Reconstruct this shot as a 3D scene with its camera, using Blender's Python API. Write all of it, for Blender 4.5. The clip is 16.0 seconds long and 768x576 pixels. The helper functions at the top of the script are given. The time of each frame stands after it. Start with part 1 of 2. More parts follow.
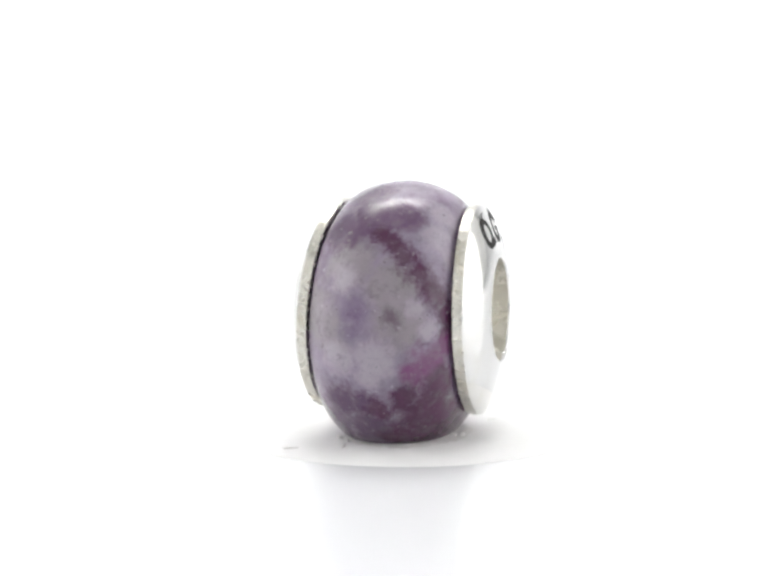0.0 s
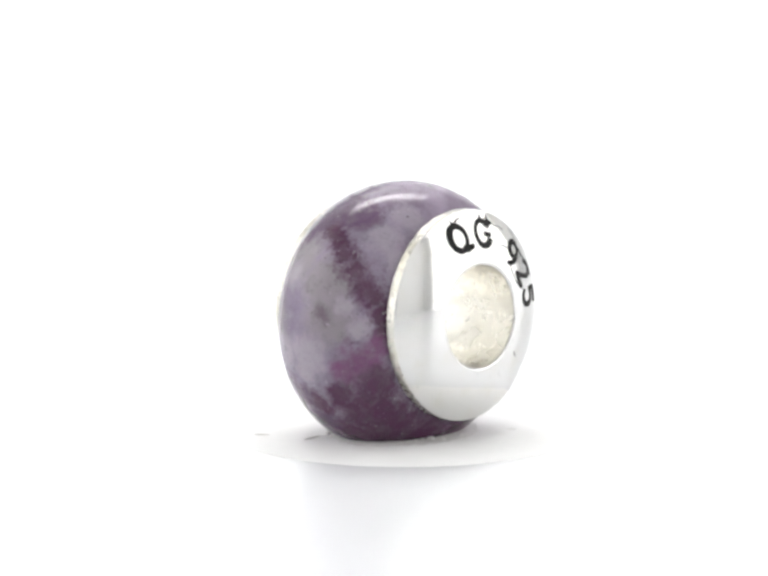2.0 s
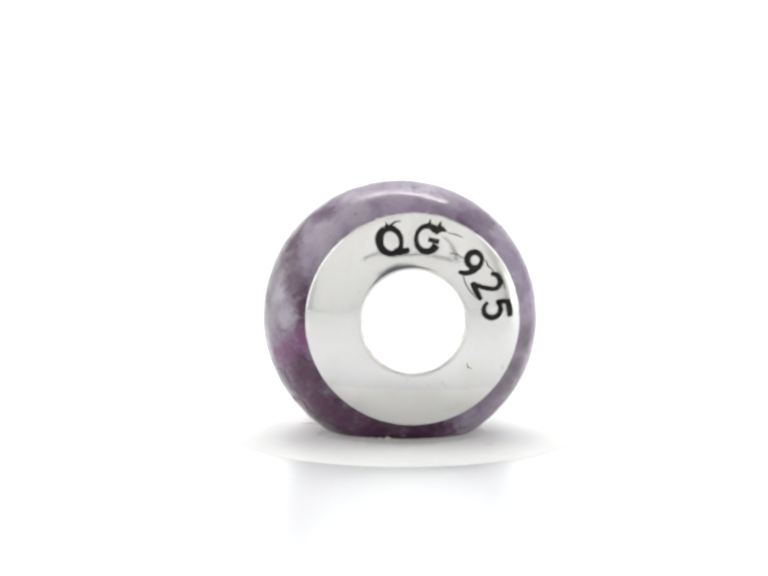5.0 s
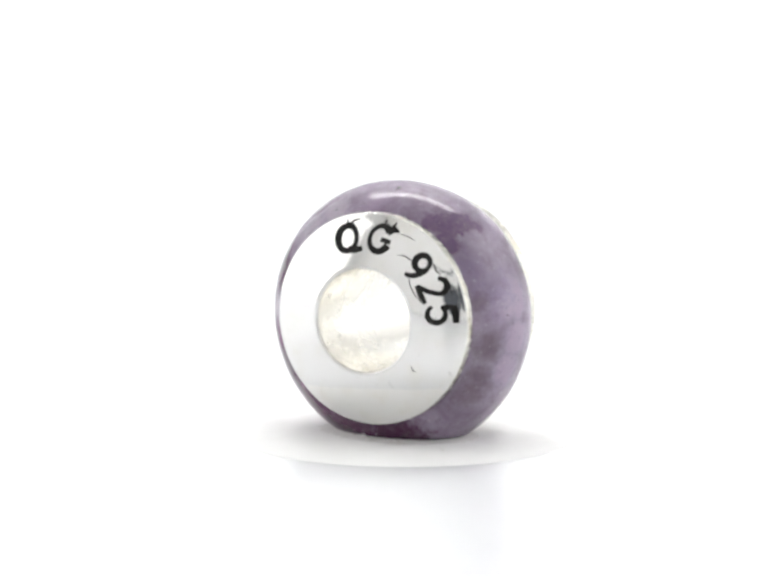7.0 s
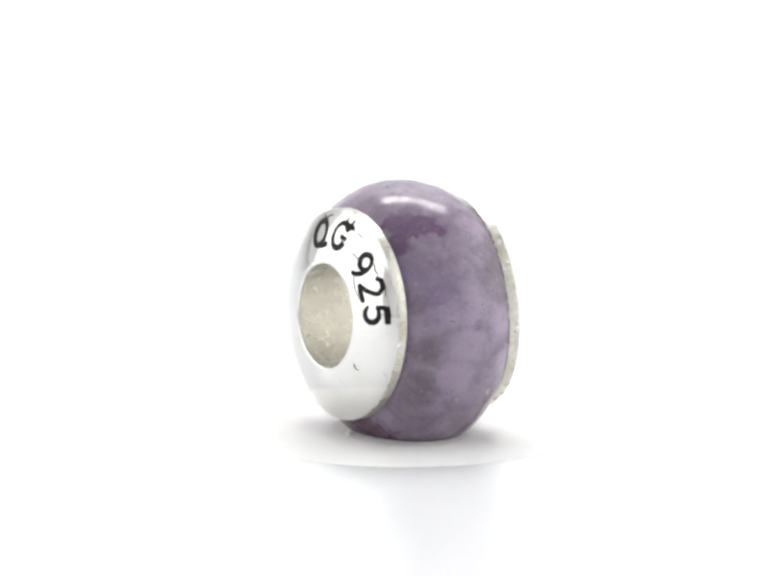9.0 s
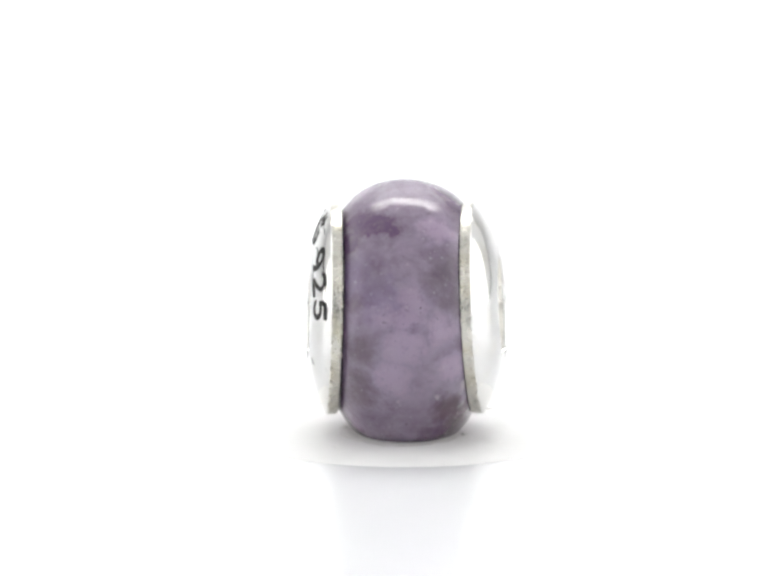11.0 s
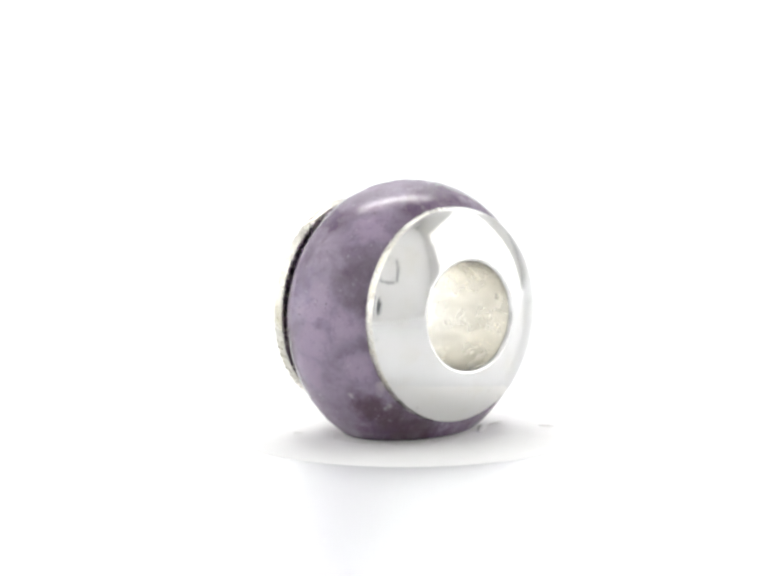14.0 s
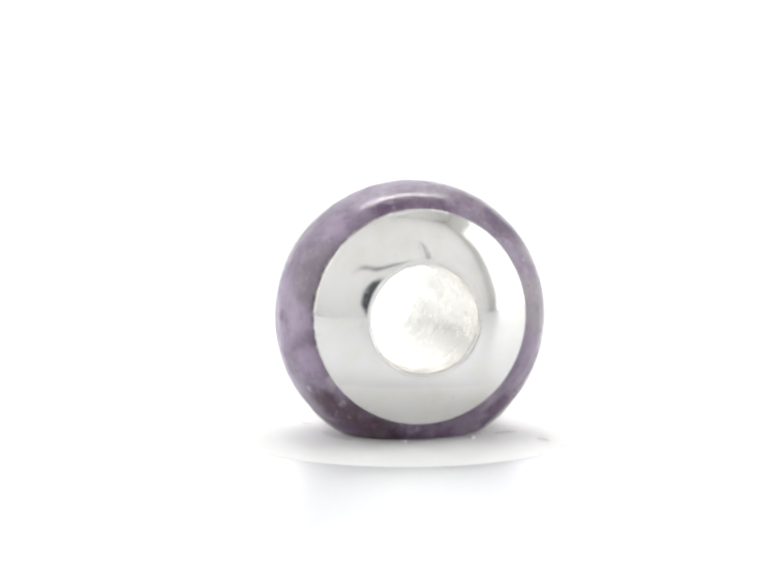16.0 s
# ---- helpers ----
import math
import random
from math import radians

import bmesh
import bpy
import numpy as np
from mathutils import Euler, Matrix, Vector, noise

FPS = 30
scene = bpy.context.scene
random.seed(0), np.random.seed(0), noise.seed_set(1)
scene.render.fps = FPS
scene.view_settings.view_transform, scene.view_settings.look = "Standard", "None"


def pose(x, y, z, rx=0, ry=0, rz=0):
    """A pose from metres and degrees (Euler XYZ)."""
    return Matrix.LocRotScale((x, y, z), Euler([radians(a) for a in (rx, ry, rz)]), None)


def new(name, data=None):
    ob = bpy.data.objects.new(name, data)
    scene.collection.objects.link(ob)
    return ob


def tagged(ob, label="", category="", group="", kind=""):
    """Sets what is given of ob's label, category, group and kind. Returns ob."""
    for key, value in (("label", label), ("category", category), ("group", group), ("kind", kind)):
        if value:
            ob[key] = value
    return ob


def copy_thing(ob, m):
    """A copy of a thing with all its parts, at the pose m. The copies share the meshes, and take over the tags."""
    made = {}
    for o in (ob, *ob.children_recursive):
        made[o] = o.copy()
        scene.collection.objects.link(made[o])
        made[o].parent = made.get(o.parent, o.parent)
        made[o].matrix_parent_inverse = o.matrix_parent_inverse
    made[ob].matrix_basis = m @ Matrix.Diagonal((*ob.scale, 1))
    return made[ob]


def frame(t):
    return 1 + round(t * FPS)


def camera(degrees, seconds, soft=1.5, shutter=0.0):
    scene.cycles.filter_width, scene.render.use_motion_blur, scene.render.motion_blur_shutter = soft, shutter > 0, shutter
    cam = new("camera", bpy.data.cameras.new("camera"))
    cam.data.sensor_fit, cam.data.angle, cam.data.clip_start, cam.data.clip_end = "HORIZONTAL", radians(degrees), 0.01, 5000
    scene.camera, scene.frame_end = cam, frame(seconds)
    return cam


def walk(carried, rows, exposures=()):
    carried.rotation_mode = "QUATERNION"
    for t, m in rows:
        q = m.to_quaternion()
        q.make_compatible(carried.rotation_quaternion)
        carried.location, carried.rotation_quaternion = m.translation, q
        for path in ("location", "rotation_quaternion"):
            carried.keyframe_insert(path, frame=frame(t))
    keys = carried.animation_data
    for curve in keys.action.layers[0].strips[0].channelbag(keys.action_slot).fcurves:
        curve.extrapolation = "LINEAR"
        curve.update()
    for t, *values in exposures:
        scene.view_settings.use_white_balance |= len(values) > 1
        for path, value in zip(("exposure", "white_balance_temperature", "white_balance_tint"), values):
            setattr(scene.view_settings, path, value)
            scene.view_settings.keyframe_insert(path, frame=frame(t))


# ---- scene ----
# ---- camera and turntable ----
MM = 0.001
cam = camera(11.193, 16.0, soft=3.0)
EYE = pose(-1.147 * MM, -210.16 * MM, 40.36 * MM, 90 - 8.778, 0, 0)
walk(cam, [(0.0, EYE), (16.0, EYE)])


def turn(t):
    """Degrees by which the turntable has turned at t seconds."""
    return math.degrees(-0.2919 - 0.2595 * t + 0.000503 * (t - 8) ** 2)


# ---- light ----
LAMP_STRENGTH = 23.5
SOFTBOX_STRENGTH = 0.98
world = bpy.data.worlds.new("dim_room")
scene.world = world
world.use_nodes = True
world.node_tree.nodes["Background"].inputs[0].default_value = (0.30, 0.32, 0.36, 1)
world.node_tree.nodes["Background"].inputs[1].default_value = 0.42
scene.view_settings.exposure = 0.0


# ---- materials ----
class Mat:
    """A small writer of node materials."""

    def __init__(self, name, **values):
        self.m = bpy.data.materials.new(name)
        self.m.use_nodes = True
        self.t = self.m.node_tree
        self.b = self.t.nodes["Principled BSDF"]
        for k, v in values.items():
            self.b.inputs[k.replace("_", " ")].default_value = v
        co = self.t.nodes.new("ShaderNodeTexCoord")
        sc = self.t.nodes.new("ShaderNodeVectorMath")
        sc.operation = "SCALE"
        sc.inputs["Scale"].default_value = 1000.0
        self.t.links.new(co.outputs["Object"], sc.inputs[0])
        self.mm = sc.outputs[0]

    def link(self, a, b):
        self.t.links.new(a, b)

    def put(self, sock, v):
        if isinstance(v, bpy.types.NodeSocket):
            self.t.links.new(v, sock)
        else:
            sock.default_value = v

    def noise(self, scale, detail=4.0, rough=0.55, vec=None, dist=0.0):
        n = self.t.nodes.new("ShaderNodeTexNoise")
        n.inputs["Scale"].default_value = scale
        n.inputs["Detail"].default_value = detail
        n.inputs["Roughness"].default_value = rough
        n.inputs["Distortion"].default_value = dist
        self.link(vec or self.mm, n.inputs["Vector"])
        return n

    def range(self, v, a, b, c=0.0, d=1.0, smooth=True):
        n = self.t.nodes.new("ShaderNodeMapRange")
        n.interpolation_type = "SMOOTHSTEP" if smooth else "LINEAR"
        for i, q in enumerate((v, a, b, c, d)):
            self.put(n.inputs[i], q)
        return n.outputs[0]

    def math(self, op, a, b=0.0):
        n = self.t.nodes.new("ShaderNodeMath")
        n.operation = op
        self.put(n.inputs[0], a)
        self.put(n.inputs[1], b)
        return n.outputs[0]

    def vec(self, op, a, b):
        n = self.t.nodes.new("ShaderNodeVectorMath")
        n.operation = op
        self.put(n.inputs[0], a)
        self.put(n.inputs[1], b)
        return n

    def mix(self, f, a, b):
        n = self.t.nodes.new("ShaderNodeMix")
        n.data_type = "RGBA"
        self.put(n.inputs[0], f)
        self.put(n.inputs[6], a if isinstance(a, bpy.types.NodeSocket) else (*a, 1))
        self.put(n.inputs[7], b if isinstance(b, bpy.types.NodeSocket) else (*b, 1))
        return n.outputs[2]

    def bump(self, h, strength, distance):
        n = self.t.nodes.new("ShaderNodeBump")
        n.inputs["Strength"].default_value = strength
        n.inputs["Distance"].default_value = distance
        self.link(h, n.inputs["Height"])
        self.link(n.outputs[0], self.b.inputs["Normal"])

    def set(self, key, v):
        self.put(self.b.inputs[key], v)


def stone_material():
    """Polished lepidolite: lilac with maroon veins, grey clouds and pale flecks."""
    s = Mat("polished_purple_stone", Roughness=0.10, IOR=1.55)
    broad = s.vec("SUBTRACT", s.noise(0.5, 3, 0.6).outputs["Color"], (0.5, 0.5, 0.5)).outputs[0]
    small = s.vec("SUBTRACT", s.noise(1.7, 5, 0.65).outputs["Color"], (0.5, 0.5, 0.5)).outputs[0]
    p = s.vec("ADD", s.mm, s.vec("MULTIPLY", broad, (0.7, 0.7, 0.7)).outputs[0]).outputs[0]
    p = s.vec("ADD", p, s.vec("MULTIPLY", small, (1.0, 1.0, 1.0)).outputs[0]).outputs[0]
    fine = s.noise(1.5, 7, 0.68).outputs["Fac"]
    grit = s.noise(5.5, 4, 0.6).outputs["Fac"]
    ragged = s.math("ADD", s.range(fine, 0.3, 0.7, -0.16, 0.16, False), s.range(grit, 0.3, 0.7, -0.07, 0.07, False))
    cloud = s.range(s.noise(0.42, 5, 0.62, dist=0.5).outputs["Fac"], 0.32, 0.68)
    col = s.mix(cloud, (0.168, 0.124, 0.188), (0.256, 0.200, 0.284))

    def deposit(col, tint, strength, inner, outer, spots, grow=1.0, rough=1.0):
        """Blend in a mineral that lies within ragged balls (x, y, z, radius) in millimetres."""
        near = None
        for x, y, z, r in spots:
            d = s.math("DIVIDE", s.vec("DISTANCE", p, (x, y, z)).outputs["Value"], r * grow)
            near = d if near is None else s.math("MINIMUM", near, d)
        return s.mix(s.range(s.math("ADD", near, s.math("MULTIPLY", ragged, rough)), outer, inner, 0.0, strength), col, tint)

    # pale and grey clouds
    col = deposit(col, (0.255, 0.222, 0.250), 0.90, 0.45, 1.20, [(-1.1, -6.1, 3.6, 1.5), (1.3, -6.6, 2.6, 1.5), (-1.9, -7.0, 0.2, 1.4), (1.8, -6.9, 0.9, 1.5), (-3.0, -5.8, 1.0, 1.6)], 1.15)
    col = deposit(col, (0.375, 0.335, 0.392), 0.78, 0.30, 1.15, [(-1.5, -7.0, -1.2, 1.1), (0.5, -7.2, -1.3, 1.3), (0.1, -7.0, -2.2, 0.8), (3.2, -6.1, 0.4, 0.7), (-1.3, -6.5, 2.9, 0.9), (2.5, -6.5, 1.6, 0.6)], 1.15)
    col = deposit(col, (0.330, 0.292, 0.352), 0.75, 0.35, 1.20, [(3.0, -3.9, 5.0, 1.1), (3.1, -2.4, 6.0, 1.0), (3.8, -4.0, 3.9, 0.7)], 1.15)
    col = deposit(col, (0.360, 0.282, 0.402), 0.70, 0.35, 1.20, [(0.1, 7.2, 1.4, 1.3), (0.3, 7.4, -0.6, 1.2), (1.4, 7.1, 1.4, 1.1), (-2.2, 6.4, -1.7, 0.9), (0.9, 7.0, -2.3, 1.1), (-1.5, 4.7, 5.3, 1.0), (-1.6, 7.0, 0.4, 1.0)], 1.15)
    # smoky grey and violet
    col = deposit(col, (0.100, 0.074, 0.104), 0.80, 0.10, 1.45, [(-1.6, 6.4, 2.8, 0.62), (-2.3, 5.7, 3.5, 0.70), (-2.4, 6.3, 1.7, 0.66), (-1.9, 6.1, 3.2, 0.6)], 1.6, 2.4)
    col = deposit(col, (0.098, 0.068, 0.092), 0.80, 0.10, 1.45, [(2.6, 6.6, -0.9, 0.62), (2.7, 6.2, -2.3, 0.55), (2.6, 5.8, -3.2, 0.7), (1.4, -7.1, 1.0, 0.36), (2.9, 6.4, 1.6, 0.4)], 1.6, 2.4)
    col = deposit(col, (0.150, 0.105, 0.200), 0.70, 0.10, 1.45, [(-0.7, -7.2, 1.4, 0.62), (-0.9, -7.1, 0.3, 0.5), (1.8, 6.8, 2.2, 0.9), (3.0, 5.6, 3.0, 0.9)], 1.6, 2.4)
    # plum bands over the top and low down
    col = deposit(col, (0.088, 0.040, 0.094), 0.92, 0.40, 1.25, [(-1.7, -4.7, 5.2, 0.8), (-0.6, -4.5, 5.6, 0.8), (0.4, -4.2, 6.0, 0.8), (1.5, -3.9, 5.9, 0.6), (-1.2, -2.2, 6.8, 0.9), (-0.6, -3.6, 6.3, 0.8)], 1.75, 1.8)
    col = deposit(col, (0.080, 0.036, 0.088), 0.94, 0.45, 1.20, [(-1.5, -6.1, -3.6, 0.9), (-2.5, -4.3, -5.1, 1.1), (0.0, -5.2, -5.2, 1.2), (-0.4, -6.3, -3.6, 0.6), (-0.5, 0.5, -6.6, 2.2), (-2.0, 3.8, -5.5, 1.2)], 1.45, 1.8)
    col = deposit(col, (0.090, 0.046, 0.108), 0.88, 0.55, 1.10, [(2.4, 4.2, 5.5, 0.72), (1.4, 4.6, 5.6, 0.62), (0.8, 5.0, 5.3, 0.36), (3.1, 4.5, 4.6, 0.62), (2.9, 3.6, 5.7, 0.6)], 1.45, 1.8)
    col = deposit(col, (0.082, 0.040, 0.094), 0.90, 0.40, 1.20, [(-2.1, 1.1, 6.7, 0.8), (-2.1, -0.4, 6.8, 0.8), (-2.4, 2.4, 6.3, 0.5), (-0.8, -3.6, 6.4, 0.6), (-2.2, -4.0, 5.4, 0.8)], 1.45, 1.8)
    # maroon veins and the wine-red patch
    col = deposit(col, (0.056, 0.009, 0.043), 1.0, 0.30, 1.28, [(0.5, -5.4, 5.1, 0.50), (1.2, -5.5, 4.7, 0.52), (1.8, -5.7, 4.1, 0.55), (2.5, -5.8, 3.3, 0.60), (3.1, -5.7, 2.5, 0.62), (3.6, -5.3, 1.9, 0.58), (3.9, -5.0, 1.0, 0.60), (3.9, -5.1, 0.1, 0.45)], 1.65, 2.2)
    col = deposit(col, (0.130, 0.028, 0.108), 0.92, 0.30, 1.20, [(3.2, -5.8, -1.7, 1.1), (2.5, -6.4, -2.0, 0.7), (3.7, -5.2, -0.6, 0.6)], 1.5, 1.5)
    col = deposit(col, (0.062, 0.011, 0.050), 1.0, 0.55, 1.20, [(1.8, -6.1, -3.4, 0.62), (0.5, -6.2, -4.0, 0.52), (2.8, -4.8, -4.2, 1.4), (3.5, -5.0, -2.6, 0.8), (2.7, -3.6, -5.2, 1.5), (3.1, -1.4, -6.0, 1.5), (3.0, 1.4, -6.1, 1.3), (1.2, -4.6, -5.6, 0.8)], 1.5, 1.5)
    col = deposit(col, (0.060, 0.026, 0.044), 0.85, 0.40, 1.20, [(-2.0, 5.3, -4.1, 0.7), (-2.6, 4.2, -4.8, 0.8), (-2.6, 2.6, -5.6, 1.0)], 1.5, 1.5)
    # grain: pale flecks, grey mottling, dark specks
    mottle = s.range(s.noise(1.1, 7, 0.66, dist=0.4).outputs["Fac"], 0.40, 0.66)
    col = s.mix(s.math("MULTIPLY", mottle, 0.09), col, (0.42, 0.37, 0.44))
    shade = s.range(s.noise(1.35, 7, 0.7, vec=p).outputs["Fac"], 0.50, 0.74)
    col = s.mix(s.math("MULTIPLY", shade, 0.40), col, (0.058, 0.022, 0.062))
    pepper = s.range(s.noise(2.6, 6, 0.7).outputs["Fac"], 0.56, 0.72, 0, 0.24)
    col = s.mix(pepper, col, (0.085, 0.060, 0.090))
    fleck = s.range(s.noise(3.2, 4, 0.6).outputs["Fac"], 0.63, 0.74, 0, 0.40)
    col = s.mix(fleck, col, (0.50, 0.45, 0.52))
    col = deposit(col, (0.44, 0.40, 0.44), 0.55, 0.20, 0.95, [(-2.8, 5.4, -2.9, 0.62), (-2.6, 4.6, -4.0, 0.36), (-3.0, 5.8, -1.9, 0.3), (-1.5, 6.2, -3.4, 0.26)])
    speck = s.range(s.noise(4.5, 2, 0.5).outputs["Fac"], 0.70, 0.76, 0, 0.7)
    col = s.mix(speck, col, (0.06, 0.045, 0.055))
    col = deposit(col, (0.02, 0.016, 0.02), 0.9, 0.5, 1.0, [(1.6, 0.8, 7.2, 0.20)])
    s.set("Base Color", col)
    s.set("Roughness", s.range(fine, 0.3, 0.75, 0.11, 0.27))
    s.set("Subsurface Weight", 0.12)
    s.set("Subsurface Radius", (0.0006, 0.0004, 0.0006))
    s.bump(fine, 0.14, 0.00008)
    return s.m


def silver(name, tint, lo, hi, relief, scale=1.6, stain=0.35, metal=1.0, pits=0.5):
    s = Mat(name, Metallic=metal)
    n = s.noise(scale, 6, 0.65).outputs["Fac"]
    t = s.range(s.noise(0.8, 5, 0.6).outputs["Fac"], 0.45, 0.75, 0, stain)
    col = s.mix(t, tint, tuple(c * q for c, q in zip(tint, (0.88, 0.85, 0.75))))
    pit = s.range(s.noise(2.2, 3, 0.5).outputs["Fac"], 0.68, 0.74, 0, pits)
    s.set("Base Color", s.mix(pit, col, tuple(c * 0.62 for c in tint)))
    s.set("Roughness", s.math("ADD", s.range(n, 0.3, 0.75, lo, hi), s.math("MULTIPLY", pit, 0.25)))
    s.bump(n, relief, 0.00003)
    return s.m


def plain(name, tint, rough, scale=0.05, vary=0.06, spec=0.4, uneven=0.1):
    s = Mat(name)
    n = s.noise(scale, 6, 0.6).outputs["Fac"]
    s.set("Base Color", s.mix(s.range(n, 0.3, 0.7), tint, tuple(c * (1 - vary) for c in tint)))
    s.set("Roughness", s.range(s.noise(scale * 9, 5, 0.6).outputs["Fac"], 0.3, 0.7, rough * (1 - uneven), min(1, rough * (1 + uneven))))
    s.set("Specular IOR Level", spec)
    return s.m


def glow(name, tint, strength):
    s = Mat(name)
    s.set("Base Color", (0.9, 0.9, 0.9, 1))
    s.set("Emission Color", (*tint, 1))
    s.set("Emission Strength", strength)
    return s.m


STONE = stone_material()
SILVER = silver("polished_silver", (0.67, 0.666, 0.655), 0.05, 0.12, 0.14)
TUBE = silver("brushed_silver", (0.95, 0.932, 0.875), 0.24, 0.30, 0.06, 0.9, 0.10, 0.78, 0.0)
RIM = silver("filed_silver_edge", (0.58, 0.567, 0.52), 0.16, 0.36, 0.8, 3.0, 1.0)
# one near-black colour for all stamped strokes and scores
STAMP_BLACK = plain("black_stamped_stroke", (0.018, 0.017, 0.016), 0.6, 3.0, 0.4, 0.15)
SCUFF = plain("grey_scuff", (0.80, 0.79, 0.77), 0.7, 2.0, 0.3)
TACK = plain("white_tack", (0.86, 0.855, 0.845), 0.85, 0.9, 0.08, 0.2)
CARD = plain("matte_white_card", (0.972, 0.972, 0.970), 0.8, 0.6, 0.02, 0.2)
SWEEP = plain("white_acrylic_sheet", (0.925, 0.938, 0.960), 0.25, 0.02, 0.02, 0.6, 0.015)
CLOTH = plain("white_tent_cloth", (0.83, 0.83, 0.825), 0.9, 0.02, 0.04, 0.2)
ALU = plain("white_lamp_housing", (0.6, 0.6, 0.6), 0.4, 0.05, 0.1)
LED = glow("led_diffuser", (1.0, 0.985, 0.96), LAMP_STRENGTH)
SOFT = glow("softbox_cloth", (1.0, 0.995, 0.985), SOFTBOX_STRENGTH)


# ---- mesh helpers ----
def part(name, bm, material, parent=None, label="", m=None, smooth=0):
    me = bpy.data.meshes.new(name)
    bmesh.ops.recalc_face_normals(bm, faces=bm.faces[:])
    for f in bm.faces:
        f.smooth = smooth > 0
    if smooth:
        for e in bm.edges:
            if len(e.link_faces) == 2 and e.calc_face_angle(0) > radians(smooth):
                e.smooth = False
    bm.to_mesh(me)
    bm.free()
    me.materials.append(material)
    ob = new(name, me)
    if parent:
        ob.parent = parent
    if m is not None:
        ob.matrix_basis = m
    if label:
        ob["label"] = label
    return ob


def lathe(profile, n=128, closed=True):
    """A body turned about the x axis from points (x, r) in millimetres."""
    bm = bmesh.new()
    rings = []
    for x, r in profile:
        rings.append([bm.verts.new((x * MM, r * MM * math.cos(k * math.tau / n), r * MM * math.sin(k * math.tau / n))) for k in range(n)])
    pairs = list(zip(rings, rings[1:])) + ([(rings[-1], rings[0])] if closed else [])
    for a, b in pairs:
        for k in range(n):
            bm.faces.new((a[k], a[(k + 1) % n], b[(k + 1) % n], b[k]))
    return bm


def box(bm, lo, hi):
    vs = [bm.verts.new((x, y, z)) for x in (lo[0], hi[0]) for y in (lo[1], hi[1]) for z in (lo[2], hi[2])]
    for f in ((0, 1, 3, 2), (4, 6, 7, 5), (0, 4, 5, 1), (2, 3, 7, 6), (0, 2, 6, 4), (1, 5, 7, 3)):
        bm.faces.new([vs[i] for i in f])
    return bm


# ---- the tent around the bead ----
FLOOR = -0.00008                    # the sheet lies below the round card on which the bead stands
HALF, DEEP, HIGH, FRONT = 0.27, 0.36, 0.44, -0.170


def build_backdrop():
    bend, start = 0.17, 0.15
    line = [(-0.30, 0.0), (FRONT, 0.0), (-0.10, 0.0), (-0.03, 0.0), (0.03, 0.0), (0.09, 0.0)]
    line += [(start + bend * math.sin(radians(a)), bend * (1 - math.cos(radians(a)))) for a in range(0, 91, 5)]
    line += [(start + bend, HIGH)]
    bm = bmesh.new()
    top = [[bm.verts.new((x, y, z + FLOOR)) for y, z in line] for x in (-HALF, -0.09, 0.09, HALF)]
    for a, b in zip(top, top[1:]):
        for i in range(len(line) - 1):
            bm.faces.new((a[i], b[i], b[i + 1], a[i + 1]))
    ob = part("backdrop", bm, SWEEP, smooth=40)
    thick = ob.modifiers.new("sheet", "SOLIDIFY")
    thick.thickness, thick.offset = 0.004, -1
    # face up, so that the sheet thickens downwards
    if ob.data.polygons[0].normal.z < 0:
        ob.data.flip_normals()
    return tagged(ob, "seamless glossy white sweep sheet curving up behind", "backdrop", kind="structure")


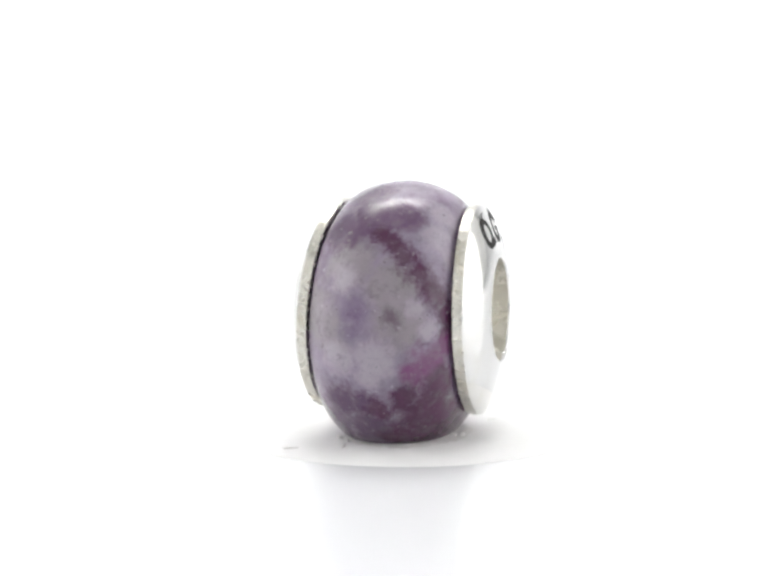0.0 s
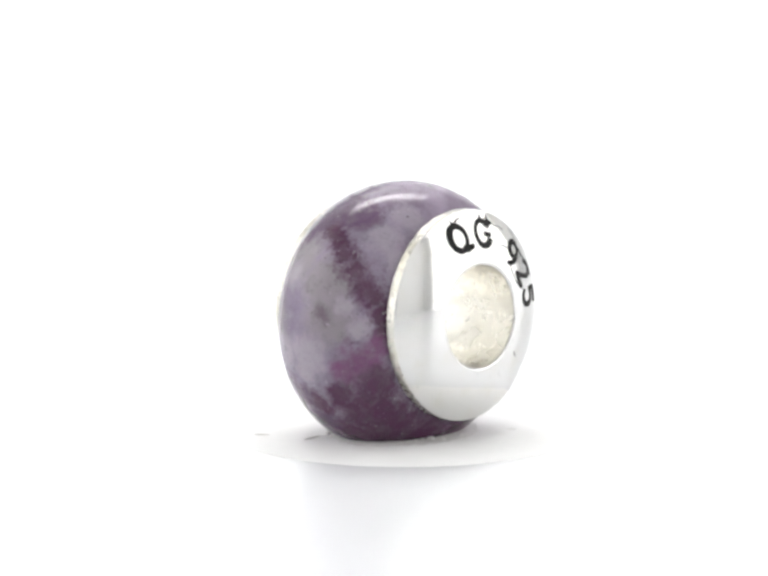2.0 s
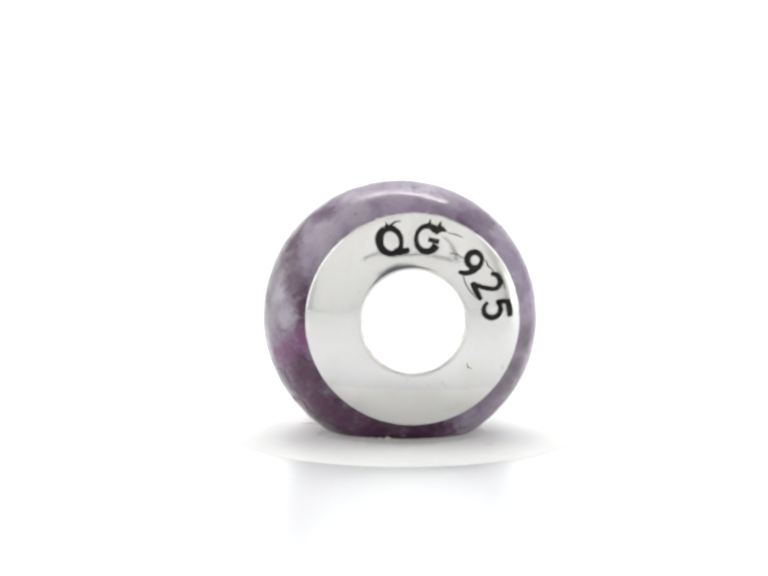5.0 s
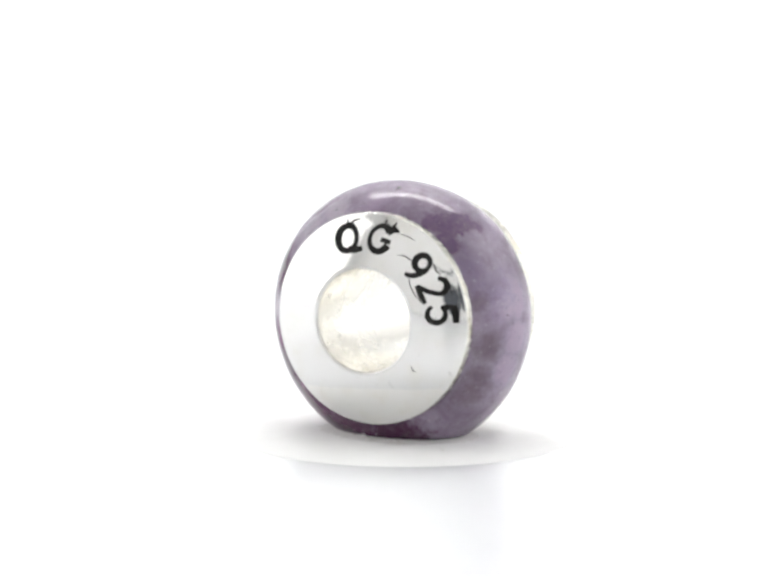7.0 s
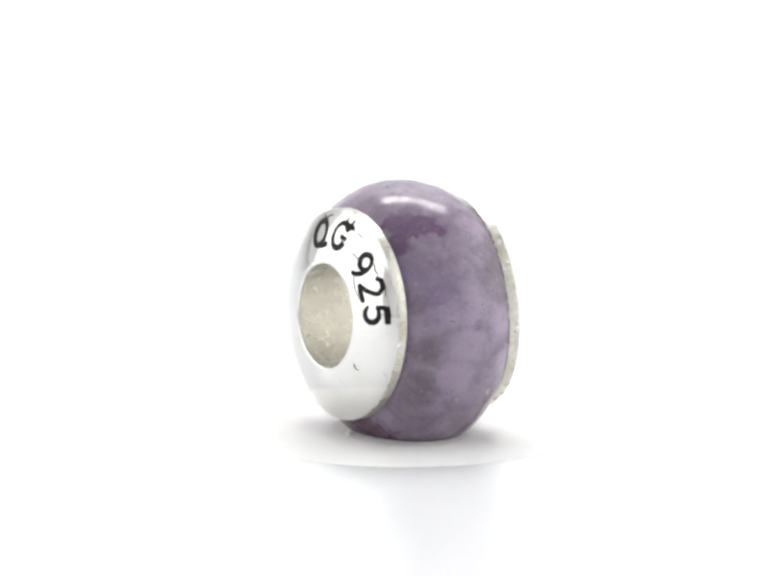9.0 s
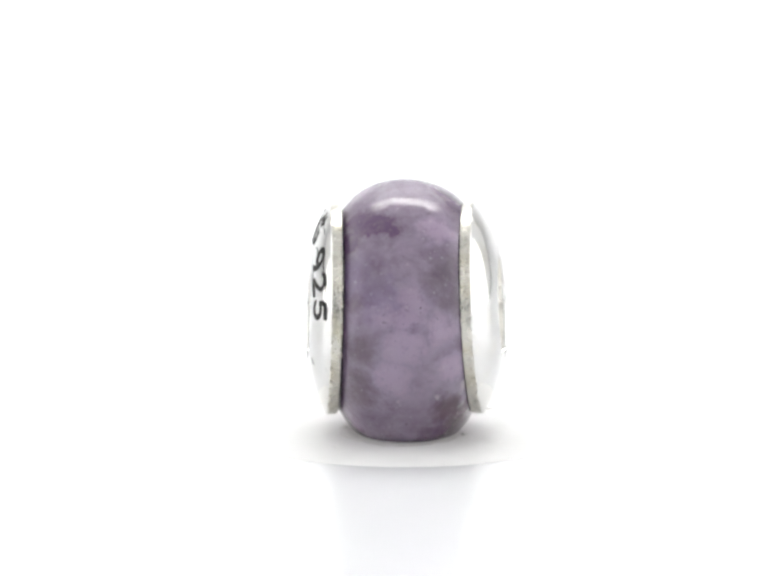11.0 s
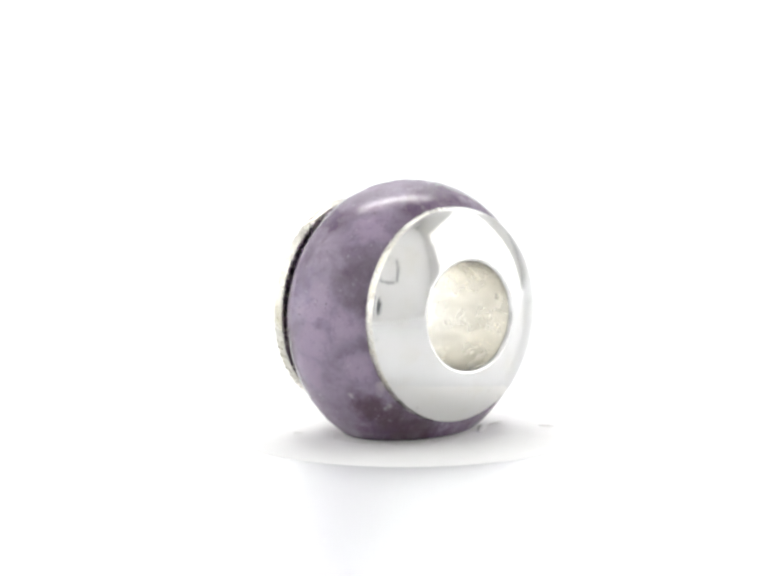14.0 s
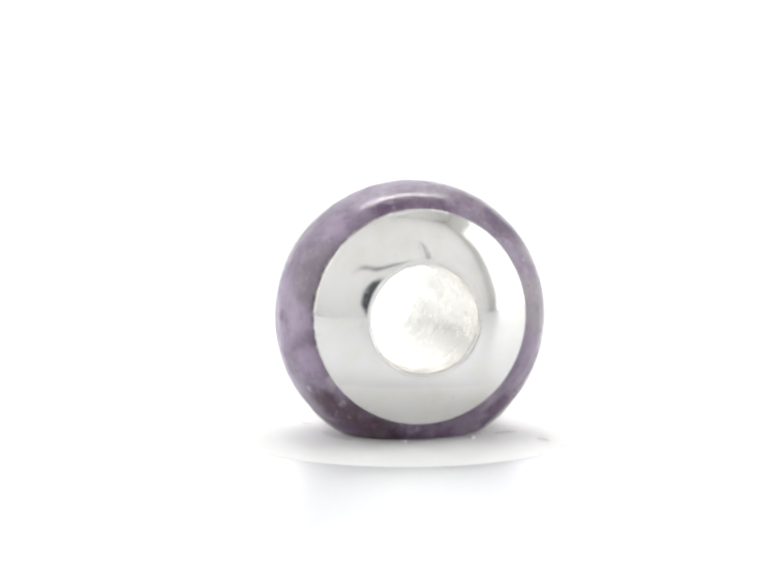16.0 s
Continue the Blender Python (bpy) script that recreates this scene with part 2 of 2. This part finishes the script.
def build_walls():
    t = 0.003
    for name, lo, hi in (("wall_west", (-HALF - t, FRONT, FLOOR + 0.0001), (-HALF, DEEP, HIGH)), ("wall_east", (HALF, FRONT, FLOOR + 0.0001), (HALF + t, DEEP, HIGH)),
                         ("wall_north", (-HALF, DEEP - t, FLOOR + 0.0001), (HALF, DEEP, HIGH))):
        tagged(part(name, box(bmesh.new(), lo, hi), CLOTH), "white cloth side of a photo tent", "wall", kind="structure")
    tagged(part("ceiling", box(bmesh.new(), (-HALF - t, FRONT, HIGH), (HALF + t, DEEP, HIGH + t)), CLOTH), "white cloth top of a photo tent", "ceiling", kind="structure")
    # the front cloth, with a round opening for the lens and two open slits
    bm = bmesh.new()
    ex, ez = -0.0012, 0.0340
    loops = [[(-HALF - t, FLOOR + 0.0001), (HALF + t, FLOOR + 0.0001), (HALF + t, HIGH + t), (-HALF - t, HIGH + t)],
             [(ex + 0.030 * math.cos(k * math.tau / 40), ez - 0.001 + 0.027 * math.sin(k * math.tau / 40)) for k in range(40)],
             [(ex - 0.066, ez + 0.050), (ex - 0.04, ez + 0.058), (ex - 0.012, ez + 0.045), (ex + 0.03, ez + 0.048), (ex + 0.075, ez + 0.044),
              (ex + 0.075, ez + 0.050), (ex + 0.03, ez + 0.0525), (ex - 0.012, ez + 0.052), (ex - 0.04, ez + 0.063), (ex - 0.066, ez + 0.053)],
             [(ex + 0.081, ez + 0.046), (ex + 0.088, ez + 0.046), (ex + 0.092, ez + 0.085), (ex + 0.085, ez + 0.118), (ex + 0.072, ez + 0.124), (ex + 0.080, ez + 0.112), (ex + 0.085, ez + 0.085)]]
    edges = []
    for lp in loops:
        vs = [bm.verts.new((x, FRONT, z)) for x, z in lp]
        edges += [bm.edges.new((vs[i], vs[(i + 1) % len(vs)])) for i in range(len(vs))]
    bmesh.ops.triangle_fill(bm, use_beauty=True, edges=edges)
    ext = bmesh.ops.extrude_face_region(bm, geom=bm.faces[:])
    bmesh.ops.translate(bm, vec=(0, -0.002, 0), verts=[v for v in ext["geom"] if isinstance(v, bmesh.types.BMVert)])
    tagged(part("wall_south", bm, CLOTH), "white tent front cloth with a lens opening and slits", "wall", kind="structure")


def build_lamp():
    lamp = tagged(new("led_light_bar"), "white led light bar under the tent top", "lamp")
    lamp.matrix_basis = pose(0, 0.25, HIGH)
    housing = bmesh.new()
    box(housing, (-0.20, -0.024, -0.014), (0.20, 0.024, 0))
    bmesh.ops.bevel(housing, geom=housing.edges[:], offset=0.003, segments=2, affect="EDGES")
    part("housing", housing, ALU, lamp)
    diff = bmesh.new()
    box(diff, (-0.194, -0.015, -0.018), (0.194, 0.015, -0.0145))
    part("diffuser", diff, LED, lamp, "glowing white diffuser strip")
    return lamp


def build_softbox():
    """A square softbox that stands against the tent's side and shines along +x."""
    soft = tagged(new("softbox"), "white square softbox against the tent's side", "lamp", group="softboxes")
    shell = bmesh.new()
    box(shell, (0.0005, -0.15, 0.0), (0.010, 0.15, 0.28))
    bmesh.ops.bevel(shell, geom=shell.edges[:], offset=0.002, segments=2, affect="EDGES")
    part("shell", shell, ALU, soft)
    face = bmesh.new()
    box(face, (0.0105, -0.147, 0.0), (0.012, 0.147, 0.277))
    part("diffuser", face, SOFT, soft, "glowing white diffuser cloth")
    return soft


# ---- the bead ----
AXIS_UP = 6.75                      # height of the bead's axis over the sheet
BODY = Matrix.Translation((-0.203 * MM, 0.150 * MM, AXIS_UP * MM))
CAP_A = dict(x=4.41, r=5.70, hole=2.757, dome=1.08, yaw=0.0484, lean=0.0231, dy=0.07, lip=0.13)    # the caps sit a little askew on a wedge-shaped ring
CAP_B = dict(x=3.86, r=5.76, hole=2.90, dome=1.30, yaw=-0.0979, lean=-0.0532, dy=-0.11, lip=0.20)
BAND = 0.58
STONE_R, STONE_Y, STONE_Z = 7.42, -0.44, -0.37


def build_stone(parent):
    """A barrel ring, cut flat where it stands."""
    n, steps, half, cr = 256, 64, 3.33, 3.70
    low = math.sqrt(cr * cr - half * half)
    bm = bmesh.new()
    rings = []
    edge = {1: (5.40, 0.21, 0.04), -1: (5.64, 0.36, 0.14)}      # radius and centre of the ring's two edges
    for i in range(-1, steps + 2):
        u = -math.cos(math.pi * min(max(i, 0), steps) / steps)
        full = (math.sqrt(cr * cr - (u * half) ** 2) - low) / (cr - low)
        re, ye, ze = edge[1 if u > 0 else -1]
        r = re + (STONE_R - re) * full if 0 <= i <= steps else 4.2
        y0, z0 = ye + (STONE_Y - ye) * full, ze + (STONE_Z - ze) * full
        ring = []
        for k in range(n):
            y, z = y0 + r * math.cos(k * math.tau / n), z0 + r * math.sin(k * math.tau / n)
            # the ring is thicker on one side, so that it fills the room between the two caps
            xa = CAP_A["x"] - BAND - 0.10 - math.tan(CAP_A["yaw"]) * y - math.tan(CAP_A["lean"]) * z
            xb = -(CAP_B["x"] - BAND - 0.03) - math.tan(CAP_B["yaw"]) * y - math.tan(CAP_B["lean"]) * z
            ring.append(bm.verts.new(((xb + (xa - xb) * (u + 1) / 2) * MM, (y - STONE_Y) * MM, (z - STONE_Z) * MM)))
        rings.append(ring)
    for a, b in zip(rings, rings[1:] + rings[:1]):
        for k in range(n):
            bm.faces.new((a[k], a[(k + 1) % n], b[(k + 1) % n], b[k]))
    floor_z = (-AXIS_UP - STONE_Z + 0.01) * MM
    for v in bm.verts:
        # the softly rounded flat underneath
        if v.co.z < floor_z + 0.00018:
            d = floor_z + 0.00018 - v.co.z
            v.co.z = floor_z + 0.00018 * math.exp(-d / 0.00018)
    return part("stone", bm, STONE, parent, "mottled lilac and maroon polished stone ring",
                BODY @ Matrix.Translation((0, STONE_Y * MM, STONE_Z * MM)), smooth=50)


SLOPES = ((2.0, 8.0), (2.76, 12.0), (3.1, 13.5), (3.65, 18.5), (4.2, 22.5), (4.65, 26.5), (4.95, 31.0), (5.35, 36.0), (5.8, 41.0))


def fall(r, rf):
    """How far the dome's meridian falls between radius r and its edge rf, before scaling."""
    n, out = 24, 0.0
    for i in range(n):
        q = r + (rf - r) * (i + 0.5) / n
        out += math.tan(radians(float(np.interp(q, [p[0] for p in SLOPES], [p[1] for p in SLOPES])))) * (rf - r) / n
    return out


def dome_x(spec, r):
    """x on a cap's dome at the radius r."""
    return spec["x"] + spec["dome"] * fall(r, spec["r"]) / fall(spec["hole"], spec["r"])


def cap_place(spec, side):
    m = BODY @ pose(0, spec["dy"] * MM, 0, 0, 0, math.degrees(spec["yaw"])) @ pose(0, 0, 0, 0, -math.degrees(spec["lean"]), 0)
    return m @ pose(0, 0, 0, 0, 0, 180) if side < 0 else m


def build_cap(parent, spec, side, label):
    """A domed silver end cap with a filed rim and a rounded hole edge."""
    xf, rf, rh, band, lip = spec["x"], spec["r"], spec["hole"], BAND, spec["lip"]
    place = cap_place(spec, side)
    prof = []
    prof += [(dome_x(spec, rh + lip) - lip, rh)]
    top = dome_x(spec, rh + lip)
    prof += [(top - lip + lip * math.sin(radians(a)), rh + lip - lip * math.cos(radians(a))) for a in (18, 36, 54, 72, 90)]
    n = 22
    for i in range(1, n + 1):
        r = rh + lip + (rf - 0.07 - rh - lip) * i / n
        prof.append((dome_x(spec, r), r))
    edge = dome_x(spec, rf - 0.07)
    prof += [(edge - 0.02, rf - 0.03), (edge - 0.07, rf)]
    front = prof
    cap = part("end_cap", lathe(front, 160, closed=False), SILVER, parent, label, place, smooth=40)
    back = [(edge - 0.07, rf), (edge - 0.25, rf + 0.015), (xf - band + 0.03, rf), (xf - band, rf - 0.05), (xf - band, 4.4), (xf - band + 0.1, rh + 0.3)]
    part("rim", lathe(back, 160, closed=False), RIM, cap, "filed, slightly tarnished rim", smooth=25)
    return cap


def build_tube(parent):
    """The lining between the two holes, which do not lie quite on one line."""
    n, steps = 128, 10
    ends = []
    for spec, side in ((CAP_B, -1), (CAP_A, 1)):
        x = dome_x(spec, spec["hole"] + spec["lip"]) - spec["lip"] - 0.005
        ends.append([[cap_place(spec, side) @ Vector((x * MM, side * r * MM * math.cos(k * math.tau / n), r * MM * math.sin(k * math.tau / n))) for k in range(n)]
                     for r in (spec["hole"] + 0.004, spec["hole"] + 0.25)])
    bm = bmesh.new()
    rings = []
    for shell, order in ((0, range(steps + 1)), (1, range(steps, -1, -1))):
        for i in order:
            rings.append([bm.verts.new(ends[0][shell][k].lerp(ends[1][shell][k], i / steps)) for k in range(n)])
    for a, b in zip(rings, rings[1:] + rings[:1]):
        for k in range(n):
            bm.faces.new((a[k], a[(k + 1) % n], b[(k + 1) % n], b[k]))
    return part("core_tube", bm, TUBE, parent, "brushed silver lining of the hole", smooth=40)


def ribbon(points, width, lift):
    """A stroke of varying width through points on the plane."""
    n = len(points)
    left, right = [], []
    for i, (x, y) in enumerate(points):
        x0, y0 = points[max(0, i - 1)]
        x1, y1 = points[min(n - 1, i + 1)]
        k = math.hypot(x1 - x0, y1 - y0) or 1
        w = (width[i] if isinstance(width, (list, tuple)) else width) / 2
        left.append((x - (y1 - y0) / k * w, y + (x1 - x0) / k * w))
        right.append((x + (y1 - y0) / k * w, y - (x1 - x0) / k * w))
    return left, right


def on_dome(spec, angle, radius, gx, gy, lift, spin=0.0):
    a = radians(angle)
    s, c = math.sin(radians(spin)), math.cos(radians(spin))
    gx, gy = gx * c - gy * s, gx * s + gy * c
    y = math.sin(a) * (radius + gy) + math.cos(a) * gx
    z = math.cos(a) * (radius + gy) - math.sin(a) * gx
    return ((dome_x(spec, math.hypot(y, z)) + lift) * MM, y * MM, z * MM)


def stamp(parent, name, strokes, spec, angle, radius, spin=0.0, lift=0.018):
    """Stamped strokes (points, width) laid into a cap's dome."""
    bm = bmesh.new()
    for pts, width in strokes:
        fine = []
        for (x0, y0), (x1, y1) in zip(pts, pts[1:]):
            fine += [(x0 + (x1 - x0) * k / 3, y0 + (y1 - y0) * k / 3) for k in range(3)]
        fine.append(pts[-1])
        if isinstance(width, (list, tuple)):
            width = list(np.interp(np.linspace(0, 1, len(fine)), np.linspace(0, 1, len(width)), width))
        a, b = ribbon(fine, width, lift)
        rows = []
        for p, q in zip(a, b):
            rows.append([bm.verts.new(on_dome(spec, angle, radius, *g, h, spin)) for g, h in ((p, -0.04), (p, lift), (q, lift), (q, -0.04))])
        for r, s in zip(rows, rows[1:]):
            for k in range(3):
                bm.faces.new((r[k], r[k + 1], s[k + 1], s[k]))
        bm.faces.new(rows[0])
        bm.faces.new(rows[-1][::-1])
    return part(name, bm, STAMP_BLACK, parent, "black stamped mark")


def loop(cx, cy, rx, ry, a0, a1, n=22):
    return [(cx + rx * math.cos(radians(a0 + (a1 - a0) * k / n)), cy + ry * math.sin(radians(a0 + (a1 - a0) * k / n))) for k in range(n + 1)]


# the numerals were struck twice, so that their bowls close up
NUMERALS = {
    "9": [(loop(-0.02, 0.27, 0.38, 0.38, 0, 360), [0.20, 0.22, 0.28, 0.32, 0.24, 0.20]), (loop(-0.30, 0.27, 0.68, 0.98, 0, -82, 10), [0.24, 0.26, 0.24, 0.18])],
    "2": [(loop(0.0, 0.34, 0.38, 0.36, 170, -35, 14) + [(0.02, -0.26), (-0.42, -0.66)], [0.18, 0.24, 0.26, 0.24, 0.22, 0.22]), ([(-0.48, -0.64), (0.0, -0.66), (0.52, -0.62)], [0.22, 0.28, 0.20])],
    "5": [([(-0.36, 0.64), (0.05, 0.68), (0.52, 0.66)], [0.24, 0.32, 0.24]), ([(-0.28, 0.62), (-0.32, 0.34), (-0.34, 0.04)], [0.22, 0.24, 0.20]),
          (loop(-0.02, -0.22, 0.42, 0.44, 140, -158, 24), [0.16, 0.24, 0.27, 0.26, 0.16])],
}


def digit(parent, char, spec, angle, radius, spin=0.0):
    ob = stamp(parent, "numeral", [([(x * 1.06, y * 1.04) for x, y in pts], [w * 1.14 for w in width]) for pts, width in NUMERALS[char]], spec, angle, radius, spin)
    ob["label"] = "black stamped numeral " + char
    return ob


def build_tack(card):
    """A crumbly dab of white tack that holds the bead, with a few loose fibres on the card beside it."""
    tack = tagged(new("mounting_tack"), "thin crumbly white tack under the bead", "tack")
    bm = bmesh.new()
    n, rows = 120, 12
    rings = []
    for j in range(1, rows + 1):
        q = j / rows
        ring = []
        for k in range(n):
            a = k * math.tau / n
            wob = 1 + 0.10 * noise.noise((math.cos(a) * 2, math.sin(a) * 2, 3)) + 0.10 * noise.noise((math.cos(a) * 9, math.sin(a) * 9, 7)) * q
            x, y = (3.35 * math.cos(a) + 0.25) * q * wob, (4.55 * math.sin(a) - 0.15) * q * wob
            h = 0.005 + 0.09 * max(0.0, 1 - q ** 4) + (0.05 + 0.05 * noise.noise((x * 3, y * 3, 1))) * (1 - q ** 8) + (0.06 * abs(noise.noise((x * 7, y * 7, 2))) if 0.6 < q < 1 else 0)
            ring.append(bm.verts.new((x * MM, y * MM, h * MM)))
        rings.append(ring)
    bm.faces.new(rings[0])
    for a, b in zip(rings, rings[1:]):
        for k in range(n):
            bm.faces.new((a[k], a[(k + 1) % n], b[(k + 1) % n], b[k]))
    low = [bm.verts.new((v.co.x, v.co.y, 0.00002 * MM)) for v in rings[-1]]
    for k in range(n):
        bm.faces.new((rings[-1][k], rings[-1][(k + 1) % n], low[(k + 1) % n], low[k]))
    bm.faces.new(low[::-1])
    part("pad", bm, TACK, tack, smooth=60)
    # loose crumbs along the rim of the dab
    for x, y, size in ((2.7, -1.3, 0.16), (2.9, -0.9, 0.22), (3.3, -0.4, 0.18), (2.6, -1.8, 0.14), (-2.3, -3.6, 0.16), (-2.9, -2.9, 0.18), (3.1, 1.2, 0.13), (-3.2, 1.0, 0.15)):
        cb = bmesh.new()
        bmesh.ops.create_icosphere(cb, subdivisions=2, radius=size * MM)
        for v in cb.verts:
            v.co *= 1 + 0.35 * noise.noise(v.co * 9000 + Vector((x, y, 0)))
            v.co.z *= 0.7
        part("crumb", cb, TACK, tack, m=pose(x * MM, y * MM, size * 0.45 * MM), smooth=60)
    for pts, w in ((((-5.0, -6.6), (-4.7, -6.4), (-4.3, -6.1)), 0.08), (((-2.0, -5.7), (-2.0, -5.2), (-2.15, -4.4)), 0.08), (((3.6, 4.3), (3.9, 4.7)), 0.06)):
        fb = bmesh.new()
        rows = []
        for i in range(len(pts)):
            x, y = pts[i]
            x1, y1 = pts[min(i + 1, len(pts) - 1)]
            x0, y0 = pts[max(i - 1, 0)]
            k = math.hypot(x1 - x0, y1 - y0)
            ux, uy = -(y1 - y0) / k, (x1 - x0) / k
            half = w / 2 * (0.5 if i in (0, len(pts) - 1) else 1.0)
            rows.append([fb.verts.new(((x + ux * half * c) * MM, (y + uy * half * c) * MM, (0.012 + half * (1 + e)) * MM)) for c, e in ((1, 0), (0, 1), (-1, 0), (0, -1))])
        for a, b in zip(rows, rows[1:]):
            for k in range(4):
                fb.faces.new((a[k], a[(k + 1) % 4], b[(k + 1) % 4], b[k]))
        fb.faces.new(rows[0][::-1])
        fb.faces.new(rows[-1])
        part("fibre", fb, SCUFF, card, "thin grey fibre")
    return tack


def build_card():
    """The round card that turns under the bead, its edge softly cut."""
    card = tagged(new("turntable_card"), "round matte white card under the bead", "card")
    bm = bmesh.new()
    n = 96
    rings = []
    for r, z in ((3.0, 0.0), (6.0, 0.0), (7.4, 0.0), (8.3, -0.012), (9.0, -0.035), (9.45, -0.058), (9.56, -0.068), (9.5, -0.078)):
        ring = []
        for k in range(n):
            a = k * math.tau / n
            rr = r * (1 + (0.006 * noise.noise((math.cos(a) * 4, math.sin(a) * 4, 5)) if r > 8 else 0))
            ring.append(bm.verts.new((rr * MM * math.cos(a), rr * MM * math.sin(a), z * MM)))
        rings.append(ring)
    bm.faces.new(rings[0])
    bm.faces.new(rings[-1][::-1])
    for a, b in zip(rings, rings[1:]):
        for k in range(n):
            bm.faces.new((a[k], a[(k + 1) % n], b[(k + 1) % n], b[k]))
    part("disc", bm, CARD, card, smooth=40)
    return card


def build_bead():
    bead = tagged(new("charm_bead"), "purple stone charm bead with domed silver end caps", "bead")
    build_stone(bead)
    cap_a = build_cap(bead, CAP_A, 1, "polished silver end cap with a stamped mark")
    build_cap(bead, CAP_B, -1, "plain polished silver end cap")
    build_tube(bead)
    ring = [(0.58 * math.cos(radians(100 + k * 15)), 0.66 * math.sin(radians(100 + k * 15))) for k in range(25)]
    stamp(cap_a, "stamped_ring", [(ring, [0.36, 0.46, 0.36, 0.30, 0.26, 0.30, 0.36]), ([(0.05, -0.48), (0.3, -0.70), (0.85, -0.70)], [0.2, 0.36, 0.26]),
                                  ([(0.1, 0.7), (0.02, 1.0)], [0.16, 0.04]), ([(0.2, 0.72), (0.5, 0.86), (0.85, 0.84)], [0.14, 0.08, 0.03])], CAP_A, -15.7, 4.47)
    hook = [(0.58 * math.cos(radians(45 + k * 14)), 0.66 * math.sin(radians(45 + k * 14))) for k in range(22)]
    stamp(cap_a, "stamped_hook", [(hook, [0.40, 0.26, 0.22, 0.28, 0.34, 0.42]), ([(0.08, -0.02), (0.66, -0.06)], 0.24), ([(0.32, 0.42), (0.62, 0.62), (0.95, 0.55)], [0.42, 0.36, 0.1]),
                                  ([(0.5, 0.55), (0.62, 0.98)], [0.3, 0.05]), ([(0.0, 0.7), (0.05, 1.0)], [0.2, 0.05])], CAP_A, 9.5, 4.47)
    digit(cap_a, "9", CAP_A, 45.3, 4.34)
    digit(cap_a, "2", CAP_A, 63.8, 4.40)
    digit(cap_a, "5", CAP_A, 81.8, 4.48)
    # fine scores beside the stamps
    stamp(cap_a, "score_line", [([(0, 0), (0.35, -0.12), (0.6, -0.05), (0.95, -0.22)], [0.05, 0.08, 0.04, 0.02])], CAP_A, 50.0, 5.05)
    stamp(cap_a, "score_line", [([(0, 0), (-0.4, -0.05), (-0.75, -0.28)], [0.05, 0.06, 0.02])], CAP_A, 38.0, 4.3)
    stamp(cap_a, "score_line", [([(0, 0), (0.5, 0.06), (0.9, 0.02)], [0.02, 0.05, 0.02])], CAP_A, 21.0, 5.05)
    stamp(cap_a, "score_line", [([(-0.9, 0.12), (-0.4, 0.0), (0.1, 0.0), (0.7, 0.14)], [0.02, 0.06, 0.05, 0.02])], CAP_A, 60.0, 3.42)
    stamp(cap_a, "score_line", [([(-0.5, 0.0), (0.0, 0.05), (0.5, -0.04)], [0.02, 0.06, 0.02])], CAP_A, 66.0, 5.2)
    stamp(cap_a, "score_line", [([(0, 0), (0.14, 0.22), (0.08, 0.42)], [0.02, 0.05, 0.02])], CAP_A, 128.0, 3.6)
    return bead


build_backdrop()
build_walls()
build_lamp()
box_west = build_softbox()
box_west.matrix_basis = pose(-HALF, 0.02, FLOOR + 0.0004)
copy_thing(box_west, pose(HALF, 0.02, FLOOR + 0.0004, 0, 0, 180))
BEAD = build_bead()
TURNTABLE = build_card()
DAB = build_tack(TURNTABLE)


def motions():
    for thing in (BEAD, DAB, TURNTABLE):
        walk(thing, [(k * 0.5, pose(0, 0, 0, 0, 0, turn(k * 0.5))) for k in range(33)])


motions()
